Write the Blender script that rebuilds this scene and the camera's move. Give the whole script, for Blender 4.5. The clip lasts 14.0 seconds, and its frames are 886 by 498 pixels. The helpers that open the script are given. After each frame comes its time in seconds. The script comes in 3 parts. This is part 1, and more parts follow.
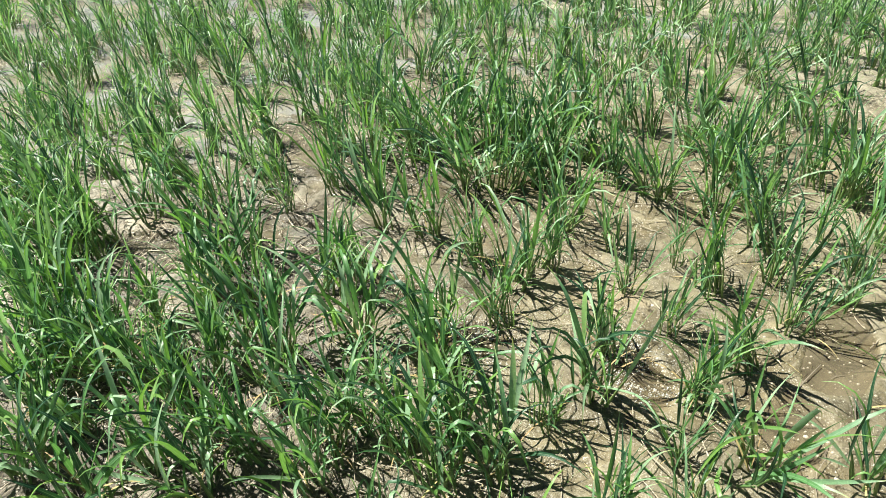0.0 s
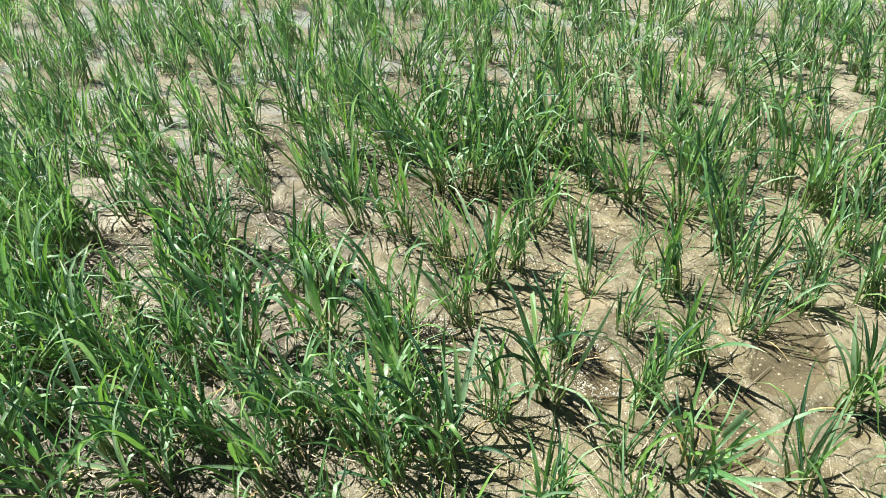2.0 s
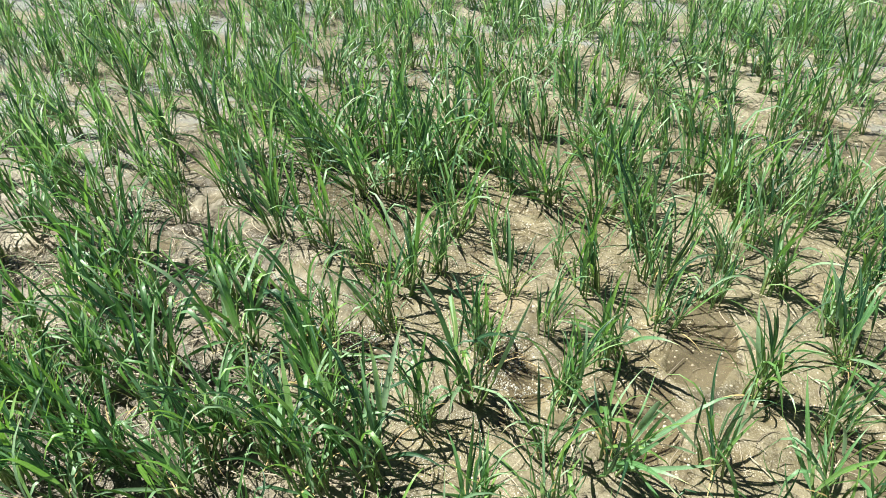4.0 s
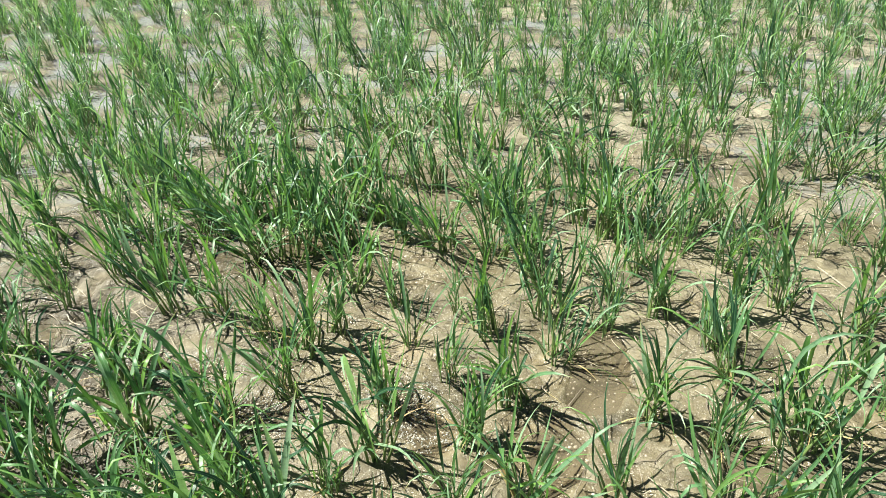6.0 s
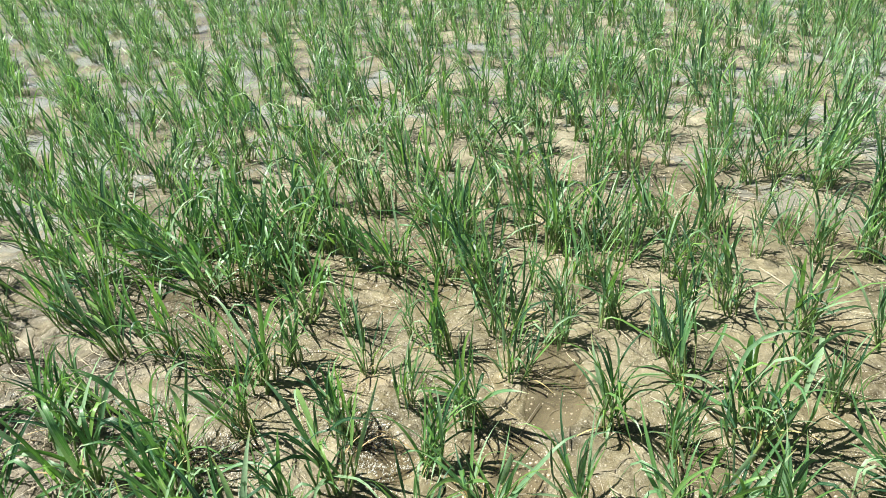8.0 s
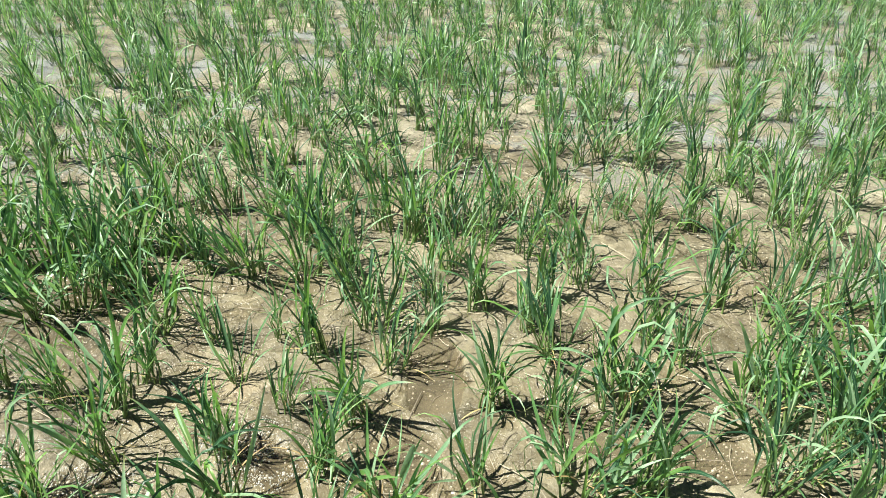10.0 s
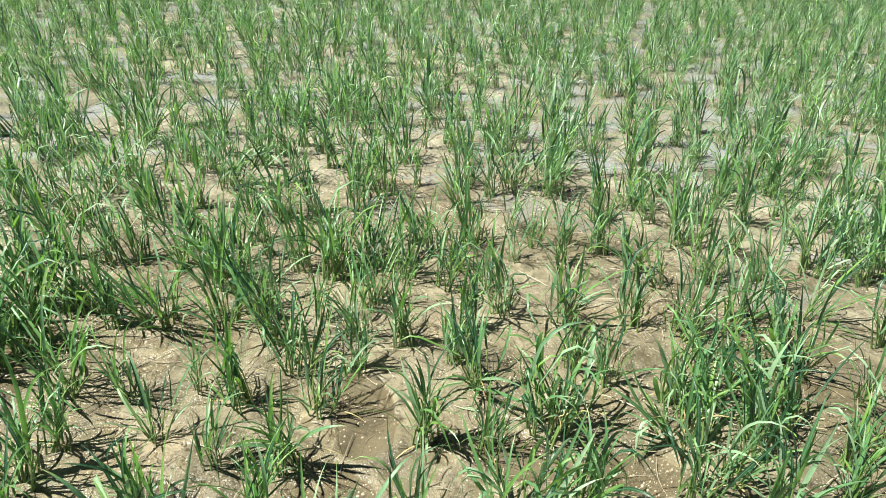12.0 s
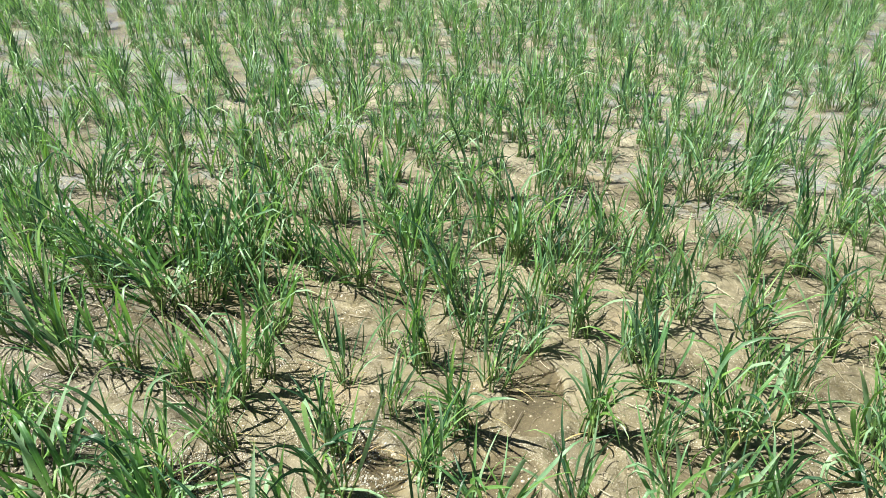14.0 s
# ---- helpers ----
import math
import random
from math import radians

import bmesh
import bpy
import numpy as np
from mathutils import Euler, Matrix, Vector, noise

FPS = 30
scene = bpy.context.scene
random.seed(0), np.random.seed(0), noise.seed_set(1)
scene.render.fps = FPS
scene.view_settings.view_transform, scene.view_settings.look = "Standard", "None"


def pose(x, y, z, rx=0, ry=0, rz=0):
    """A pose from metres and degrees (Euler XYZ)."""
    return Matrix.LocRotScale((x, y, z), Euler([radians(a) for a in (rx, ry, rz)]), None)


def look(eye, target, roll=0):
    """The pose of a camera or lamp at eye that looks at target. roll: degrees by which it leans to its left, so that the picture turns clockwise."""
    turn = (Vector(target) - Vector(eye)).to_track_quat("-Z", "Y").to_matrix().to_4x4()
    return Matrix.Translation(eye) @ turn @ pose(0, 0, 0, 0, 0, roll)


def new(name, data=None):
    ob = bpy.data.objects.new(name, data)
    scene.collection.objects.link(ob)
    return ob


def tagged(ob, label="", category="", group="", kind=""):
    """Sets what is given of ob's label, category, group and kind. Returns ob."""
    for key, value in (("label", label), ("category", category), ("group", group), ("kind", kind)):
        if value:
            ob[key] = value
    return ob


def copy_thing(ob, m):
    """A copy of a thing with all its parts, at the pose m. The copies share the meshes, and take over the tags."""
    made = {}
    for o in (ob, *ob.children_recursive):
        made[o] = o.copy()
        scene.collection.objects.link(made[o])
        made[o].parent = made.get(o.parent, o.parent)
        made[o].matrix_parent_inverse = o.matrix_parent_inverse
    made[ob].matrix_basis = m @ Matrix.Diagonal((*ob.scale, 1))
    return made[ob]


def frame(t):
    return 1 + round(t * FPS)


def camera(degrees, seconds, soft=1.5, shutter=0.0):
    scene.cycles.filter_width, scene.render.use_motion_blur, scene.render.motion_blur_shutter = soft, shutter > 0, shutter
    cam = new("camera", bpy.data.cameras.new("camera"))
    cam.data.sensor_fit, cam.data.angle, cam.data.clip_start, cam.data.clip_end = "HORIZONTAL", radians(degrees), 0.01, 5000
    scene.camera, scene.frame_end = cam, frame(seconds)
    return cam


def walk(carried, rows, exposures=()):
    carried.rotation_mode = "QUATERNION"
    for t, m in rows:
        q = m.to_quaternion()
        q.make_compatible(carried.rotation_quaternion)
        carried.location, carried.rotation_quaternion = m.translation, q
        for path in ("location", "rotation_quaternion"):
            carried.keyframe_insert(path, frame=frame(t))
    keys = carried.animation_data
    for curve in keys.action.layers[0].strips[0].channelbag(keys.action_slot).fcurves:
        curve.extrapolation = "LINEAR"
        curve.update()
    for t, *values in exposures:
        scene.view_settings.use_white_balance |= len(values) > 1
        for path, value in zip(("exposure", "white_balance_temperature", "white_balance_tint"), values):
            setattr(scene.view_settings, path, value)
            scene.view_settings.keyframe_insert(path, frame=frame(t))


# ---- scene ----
cam = camera(65.5, 14.0, soft=0.28)
PATH = [
    (0, (0.433, -0.043, 1.188), (0.186, 1.54, -0.011), -2.8),
    (0.5, (0.491, -0.05, 1.215), (0.222, 1.55, 0.046), -2.5),
    (1, (0.528, -0.074, 1.208), (0.236, 1.527, 0.045), 0.2),
    (1.5, (0.543, -0.075, 1.211), (0.245, 1.501, 0.016), -0.2),
    (2, (0.555, -0.062, 1.219), (0.279, 1.512, 0.016), -2.8),
    (2.2, (0.552, -0.056, 1.226), (0.294, 1.537, 0.045), -2.5),
    (4.3, (0.607, -0.057, 1.215), (0.546, 1.545, 0.02), -0.8),
    (4.5, (0.613, -0.058, 1.22), (0.573, 1.552, 0.034), -0.9),
    (5, (0.625, -0.067, 1.225), (0.611, 1.584, 0.096), -1.9),
    (5.5, (0.654, -0.069, 1.226), (0.732, 1.577, 0.092), -2.4),
    (6, (0.671, -0.066, 1.242), (0.807, 1.606, 0.153), -2.1),
    (6.5, (0.692, -0.072, 1.254), (0.895, 1.628, 0.22), -3.2),
    (7, (0.704, -0.073, 1.251), (0.992, 1.615, 0.219), -3.1),
    (7.5, (0.699, -0.075, 1.247), (0.976, 1.616, 0.216), -3.3),
    (8, (0.698, -0.074, 1.249), (0.955, 1.614, 0.209), -3.7),
    (8.5, (0.7, -0.062, 1.24), (1.089, 1.6, 0.199), -1.7),
    (8.7, (0.694, -0.054, 1.241), (1.159, 1.593, 0.206), -1.7),
    (10.8, (0.548, -0.012, 1.238), (1.412, 1.432, 0.158), 3.0),
    (11, (0.562, -0.013, 1.233), (1.471, 1.423, 0.178), 2.4),
    (11.5, (0.569, -0.01, 1.238), (1.554, 1.394, 0.209), 1.8),
    (12, (0.557, -0.005, 1.252), (1.543, 1.432, 0.271), 2.7),
    (12.5, (0.559, -0.018, 1.258), (1.55, 1.45, 0.328), 1.9),
    (13, (0.534, -0.005, 1.258), (1.451, 1.513, 0.334), 1.9),
    (13.5, (0.481, -0.014, 1.258), (1.139, 1.614, 0.3), 1.2),
    (14, (0.467, -0.028, 1.245), (1.028, 1.606, 0.236), 2.4),
]
walk(cam, [(t, look(eye, target, roll)) for t, eye, target, roll in PATH])

# ---- world, sun, exposure ----
SUN_HEADING, SUN_HEIGHT = -71.0, 60.0
world = bpy.data.worlds.new("sky")
scene.world = world
world.use_nodes = True
sky = world.node_tree.nodes.new("ShaderNodeTexSky")
sky.sky_type, sky.sun_disc = "NISHITA", False
sky.sun_elevation, sky.sun_rotation = radians(SUN_HEIGHT), radians(SUN_HEADING)
sky.air_density, sky.dust_density = 0.22, 0.2
world.node_tree.links.new(sky.outputs[0], world.node_tree.nodes["Background"].inputs[0])
world.node_tree.nodes["Background"].inputs[1].default_value = 0.05
sun_data = bpy.data.lights.new("sun", "SUN")
sun_data.energy, sun_data.angle, sun_data.color = 5.0, radians(0.55), (1.0, 0.975, 0.87)
sun = new("sun", sun_data)
sun_way = Vector((math.sin(radians(SUN_HEADING)) * math.cos(radians(SUN_HEIGHT)), math.cos(radians(SUN_HEADING)) * math.cos(radians(SUN_HEIGHT)), math.sin(radians(SUN_HEIGHT))))
sun.matrix_world = look(sun_way * 30, (0, 0, 0))
scene.view_settings.exposure = 1.17


# ---- materials ----
def nodes_of(name):
    mat = bpy.data.materials.new(name)
    mat.use_nodes = True
    tree = mat.node_tree
    return mat, tree, tree.nodes["Principled BSDF"], tree.nodes["Material Output"]


def node(tree, kind, inputs=(), **props):
    n = tree.nodes.new("ShaderNode" + kind)
    for key, value in props.items():
        setattr(n, key, value)
    for key, value in dict(inputs).items():
        if isinstance(value, bpy.types.NodeSocket):
            tree.links.new(value, n.inputs[key])
        else:
            n.inputs[key].default_value = value
    return n


def ramp(tree, fac, stops):
    n = node(tree, "ValToRGB", {0: fac})
    while len(n.color_ramp.elements) < len(stops):
        n.color_ramp.elements.new(0.5)
    for e, (at, colour) in zip(n.color_ramp.elements, stops):
        e.position, e.color = at, (*colour, 1) if len(colour) == 3 else colour
    return n.outputs[0]


def grey(v):
    return (v, v, v)


def noise_of(tree, where, scale, detail=4.0, rough=0.55):
    return node(tree, "TexNoise", {"Vector": where, "Scale": scale, "Detail": detail, "Roughness": rough}).outputs[0]


def mixed(tree, fac, a, b, how="MIX"):
    n = node(tree, "Mix", data_type="RGBA", blend_type=how)
    for socket, value in ((0, fac), (6, a), (7, b)):
        if isinstance(value, bpy.types.NodeSocket):
            tree.links.new(value, n.inputs[socket])
        else:
            n.inputs[socket].default_value = (*value, 1) if isinstance(value, tuple) else value
    return n.outputs[2]


def mud_material():
    mat, tree, bsdf, _ = nodes_of("wet_mud")
    where = node(tree, "NewGeometry").outputs["Position"]
    broad = noise_of(tree, where, 1.1, 3)
    patch = noise_of(tree, where, 5.5, 5)
    grain = noise_of(tree, where, 70, 6, 0.65)
    fine = noise_of(tree, where, 320, 3, 0.6)
    tan = ramp(tree, patch, [(0.3, (0.090, 0.079, 0.050)), (0.5, (0.209, 0.185, 0.122)), (0.72, (0.320, 0.287, 0.197))])
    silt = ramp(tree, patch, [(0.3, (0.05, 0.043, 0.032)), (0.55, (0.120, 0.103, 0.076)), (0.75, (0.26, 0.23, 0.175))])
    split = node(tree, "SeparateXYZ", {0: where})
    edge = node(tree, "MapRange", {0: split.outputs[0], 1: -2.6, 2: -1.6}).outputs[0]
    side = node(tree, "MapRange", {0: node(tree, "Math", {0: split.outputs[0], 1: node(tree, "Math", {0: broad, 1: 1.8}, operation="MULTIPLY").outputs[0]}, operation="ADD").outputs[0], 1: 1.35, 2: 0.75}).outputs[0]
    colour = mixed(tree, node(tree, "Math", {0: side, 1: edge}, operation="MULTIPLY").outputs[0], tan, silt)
    far = node(tree, "VectorMath", {0: where, 1: (0.9, 0.7, 0.0)}, operation="DISTANCE").outputs["Value"]
    outer = node(tree, "MapRange", {0: node(tree, "Math", {0: far, 1: node(tree, "Math", {0: patch, 1: 2.4}, operation="MULTIPLY").outputs[0]}, operation="ADD").outputs[0], 1: 2.6, 2: 3.6, 4: 0.75}).outputs[0]
    colour = mixed(tree, outer, colour, ramp(tree, patch, [(0.35, (0.215, 0.197, 0.147)), (0.65, (0.375, 0.352, 0.275))]))
    rust = ramp(tree, noise_of(tree, where, 2.3, 4), [(0.58, grey(0)), (0.72, grey(0.25))])
    colour = mixed(tree, rust, colour, (0.45, 0.29, 0.16))
    colour = mixed(tree, 0.75, colour, ramp(tree, grain, [(0.3, grey(0.62)), (0.5, grey(1.0)), (0.7, grey(1.12))]), "MULTIPLY")
    blotch = noise_of(tree, where, 19, 5, 0.7)
    colour = mixed(tree, 0.85, colour, ramp(tree, blotch, [(0.34, (0.48, 0.46, 0.43)), (0.47, grey(0.92)), (0.68, (1.22, 1.2, 1.16))]), "MULTIPLY")
    crumbs = ramp(tree, fine, [(0.62, grey(0)), (0.72, grey(0.55))])
    colour = mixed(tree, crumbs, colour, (0.52, 0.46, 0.36))
    # grit and small pale crumbs in patches, thin dark cracks
    grit = node(tree, "TexVoronoi", {"Vector": where, "Scale": 125.0, "Randomness": 1.0}).outputs["Distance"]
    dots = ramp(tree, grit, [(0.17, grey(0.8)), (0.30, grey(0))])
    where_dots = ramp(tree, noise_of(tree, where, 5.0, 4, 0.65), [(0.44, grey(0.08)), (0.58, grey(1.0))])
    speck = node(tree, "Math", {0: dots, 1: where_dots}, operation="MULTIPLY").outputs[0]
    colour = mixed(tree, speck, colour, (0.47, 0.43, 0.355))
    crack = node(tree, "Math", {0: node(tree, "Math", {0: noise_of(tree, where, 11, 3, 0.6), 1: 0.5}, operation="SUBTRACT").outputs[0]}, operation="ABSOLUTE").outputs[0]
    crack = mixed(tree, ramp(tree, noise_of(tree, where, 3.7, 3), [(0.45, grey(0)), (0.6, grey(1.0))]), grey(1.0), ramp(tree, crack, [(0.0, grey(0.42)), (0.022, grey(1.0))]))
    colour = mixed(tree, 1.0, colour, crack, "MULTIPLY")
    # soaked mud along the waterline is darker and shinier than the drying crust
    level = node(tree, "Math", {0: split.outputs[2], 1: node(tree, "Math", {0: patch, 1: -0.012}, operation="MULTIPLY").outputs[0]}, operation="ADD").outputs[0]
    soaked = node(tree, "Math", {0: node(tree, "MapRange", {0: level, 1: -0.004, 2: -0.013}).outputs[0], 1: node(tree, "MapRange", {0: far, 1: 2.6, 2: 1.5}).outputs[0]}, operation="MULTIPLY").outputs[0]
    colour = mixed(tree, soaked, colour, mixed(tree, 1.0, colour, (0.66, 0.62, 0.56), "MULTIPLY"))
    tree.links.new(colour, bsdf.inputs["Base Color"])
    rough = ramp(tree, noise_of(tree, where, 9, 4), [(0.35, grey(0.22)), (0.62, grey(0.55))])
    tree.links.new(mixed(tree, soaked, rough, grey(0.14)), bsdf.inputs["Roughness"])
    bsdf.inputs["Specular IOR Level"].default_value = 0.5
    lump = node(tree, "Bump", {"Height": blotch, "Strength": 0.45, "Distance": 0.016})
    bump = node(tree, "Bump", {"Height": grain, "Strength": 0.8, "Distance": 0.006, "Normal": lump.outputs[0]})
    bump2 = node(tree, "Bump", {"Height": fine, "Strength": 0.5, "Distance": 0.002, "Normal": bump.outputs[0]})
    bump3 = node(tree, "Bump", {"Height": speck, "Strength": 0.5, "Distance": 0.003, "Normal": bump2.outputs[0]})
    bump2 = node(tree, "Bump", {"Height": crack, "Strength": 0.6, "Distance": 0.006, "Normal": bump3.outputs[0]})
    tree.links.new(bump2.outputs[0], bsdf.inputs["Normal"])
    return mat


def water_material():
    mat, tree, bsdf, out = nodes_of("shallow_water")
    where = node(tree, "NewGeometry").outputs["Position"]
    ripple = node(tree, "Bump", {"Height": noise_of(tree, where, 28, 3), "Strength": 0.22, "Distance": 0.006}).outputs[0]
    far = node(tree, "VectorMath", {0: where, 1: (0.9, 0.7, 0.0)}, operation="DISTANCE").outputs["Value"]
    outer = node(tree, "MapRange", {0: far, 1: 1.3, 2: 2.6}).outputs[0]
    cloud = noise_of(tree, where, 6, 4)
    # the colour within the water turns paler with distance
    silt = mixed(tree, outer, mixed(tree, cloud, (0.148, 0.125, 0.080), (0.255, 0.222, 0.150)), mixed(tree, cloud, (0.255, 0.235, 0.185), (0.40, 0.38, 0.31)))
    # pale blue sky reflections, painted into the water colour in patches
    sky_patch = noise_of(tree, where, 3.2, 5, 0.6)
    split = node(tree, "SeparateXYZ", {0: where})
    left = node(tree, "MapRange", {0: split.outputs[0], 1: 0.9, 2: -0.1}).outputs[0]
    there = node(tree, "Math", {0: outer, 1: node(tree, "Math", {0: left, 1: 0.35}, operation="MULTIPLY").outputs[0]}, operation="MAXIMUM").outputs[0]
    silt = mixed(tree, node(tree, "Math", {0: there, 1: ramp(tree, sky_patch, [(0.47, grey(0)), (0.56, grey(1.0))])}, operation="MULTIPLY").outputs[0], silt, (0.36, 0.385, 0.39))
    # the murk is more opaque where those sky patches are painted
    murk = node(tree, "MixShader", {0: ramp(tree, sky_patch, [(0.44, grey(0.25)), (0.60, grey(0.55))]), 1: node(tree, "BsdfTransparent", {0: (0.96, 0.94, 0.90, 1)}).outputs[0], 2: node(tree, "BsdfDiffuse", {0: silt}).outputs[0]})
    gloss = node(tree, "BsdfGlossy", {"Color": (1, 1, 1, 1), "Roughness": 0.06, "Normal": ripple})
    both = node(tree, "MixShader", {0: node(tree, "Fresnel", {"IOR": 1.33, "Normal": ripple}).outputs[0], 1: murk.outputs[0], 2: gloss.outputs[0]})
    tree.links.new(both.outputs[0], out.inputs[0])
    return mat


def leaf_material(name, dark, mid, light, tip, through_light=0.32, rough=0.38):
    mat, tree, bsdf, out = nodes_of(name)
    chance = node(tree, "Math", {0: node(tree, "Math", {0: node(tree, "ObjectInfo").outputs["Random"], 1: node(tree, "NewGeometry").outputs["Random Per Island"]}, operation="ADD").outputs[0]}, operation="FRACT").outputs[0]
    along = node(tree, "SeparateXYZ", {0: node(tree, "UVMap").outputs[0]})
    # random leaf greens; shade, backlight and pale sky sheen are painted into some
    colour = ramp(tree, chance, [(0.0, dark), (0.22, dark), (0.34, mid), (0.50, (0.195, 0.365, 0.076)), (0.62, mid), (0.76, (0.130, 0.270, 0.135)), (0.9, light)])
    wear = noise_of(tree, node(tree, "TexCoord").outputs["Object"], 45, 4)
    colour = mixed(tree, 0.6, colour, ramp(tree, wear, [(0.3, grey(0.75)), (0.7, grey(1.2))]), "MULTIPLY")
    colour = mixed(tree, ramp(tree, along.outputs[0], [(0.40, grey(0)), (0.5, grey(0.4)), (0.60, grey(0))]), colour, light)
    # pale base of the blade and a yellowed tip on some
    colour = mixed(tree, ramp(tree, along.outputs[1], [(0.0, grey(0.35)), (0.2, grey(0))]), colour, light)
    old = node(tree, "Math", {0: ramp(tree, along.outputs[1], [(0.82, grey(0)), (1.0, grey(1.0))]), 1: ramp(tree, chance, [(0.55, grey(0)), (0.8, grey(0.9))])}, operation="MULTIPLY").outputs[0]
    colour = mixed(tree, old, colour, tip)
    tree.links.new(colour, bsdf.inputs["Base Color"])
    bsdf.inputs["Roughness"].default_value = rough
    bsdf.inputs["Specular IOR Level"].default_value = 0.68
    stripes = node(tree, "TexWave", {"Vector": node(tree, "UVMap").outputs[0], "Scale": 4.0, "Distortion": 0.3}, bands_direction="X")
    tree.links.new(node(tree, "Bump", {"Height": stripes.outputs[1], "Strength": 0.15, "Distance": 0.001}).outputs[0], bsdf.inputs["Normal"])
    back = node(tree, "BsdfTranslucent", {0: mixed(tree, 1.0, colour, (1.35, 1.5, 0.75), "MULTIPLY")})
    both = node(tree, "MixShader", {0: through_light, 1: bsdf.outputs[0], 2: back.outputs[0]})
    tree.links.new(both.outputs[0], out.inputs[0])
    return mat


def plain_material(name, a, b, rough, scale=60):
    mat, tree, bsdf, _ = nodes_of(name)
    chance = node(tree, "Math", {0: node(tree, "ObjectInfo").outputs["Random"], 1: node(tree, "NewGeometry").outputs["Random Per Island"]}, operation="ADD").outputs[0]
    colour = mixed(tree, node(tree, "Math", {0: chance}, operation="FRACT").outputs[0], a, b)
    spots = ramp(tree, noise_of(tree, node(tree, "NewGeometry").outputs["Position"], scale, 4), [(0.3, grey(0.7)), (0.7, grey(1.15))])
    tree.links.new(mixed(tree, 0.8, colour, spots, "MULTIPLY"), bsdf.inputs["Base Color"])
    bsdf.inputs["Roughness"].default_value = rough
    return mat


MUD = mud_material()
WATER = water_material()
LEAF = leaf_material("rice_leaf", (0.024, 0.085, 0.040), (0.102, 0.248, 0.088), (0.30, 0.465, 0.280), (0.42, 0.36, 0.12))
STEM = plain_material("rice_stem", (0.10, 0.22, 0.06), (0.22, 0.30, 0.10), 0.5)
STRAW = plain_material("dead_straw", (0.50, 0.44, 0.33), (0.09, 0.07, 0.05), 0.7)
DEAD = plain_material("dead_leaf", (0.46, 0.38, 0.17), (0.30, 0.20, 0.09), 0.65)
FOAM = plain_material("puddle_foam", (0.52, 0.53, 0.50), (0.25, 0.245, 0.22), 0.25)
FLECK = plain_material("mud_bubble", (0.50, 0.45, 0.36), (0.26, 0.21, 0.14), 0.3)


# ---- ground ----
def value_noise(x, y, seed):
    xi, yi = np.floor(x).astype(np.int64), np.floor(y).astype(np.int64)
    u, v = x - xi, y - yi
    u, v = u * u * (3 - 2 * u), v * v * (3 - 2 * v)

    def corner(i, j):
        k = (i * 374761393 + j * 668265263 + seed * 974711) & 0x7FFFFFFF
        k = ((k ^ (k >> 13)) * 1274126177) & 0x7FFFFFFF
        return ((k ^ (k >> 16)) & 0xFFFF) / 65535.0

    return (corner(xi, yi) * (1 - u) + corner(xi + 1, yi) * u) * (1 - v) + (corner(xi, yi + 1) * (1 - u) + corner(xi + 1, yi + 1) * u) * v - 0.5


# footprints and hollows in the mud: x, y, half length, half width, turn in degrees, depth
HOLLOWS = [(1.17, 1.22, 0.17, 0.075, -18, 0.040), (0.30, 1.16, 0.12, 0.075, 75, 0.022), (-0.11, 1.43, 0.14, 0.08, 60, 0.024), (1.82, 2.25, 0.15, 0.09, 70, 0.028),
           (1.45, 0.86, 0.14, 0.07, 60, 0.034), (0.68, 1.12, 0.12, 0.065, 30, 0.020), (0.99, 0.94, 0.13, 0.07, -25, 0.013), (-0.28, 1.56, 0.17, 0.07, 75, 0.034),
           (-0.70, 1.45, 0.18, 0.09, 60, 0.032), (1.64, 0.68, 0.12, 0.07, 50, 0.024), (3.40, 1.87, 0.20, 0.12, 80, 0.026), (0.12, 1.36, 0.11, 0.06, 70, 0.018)]


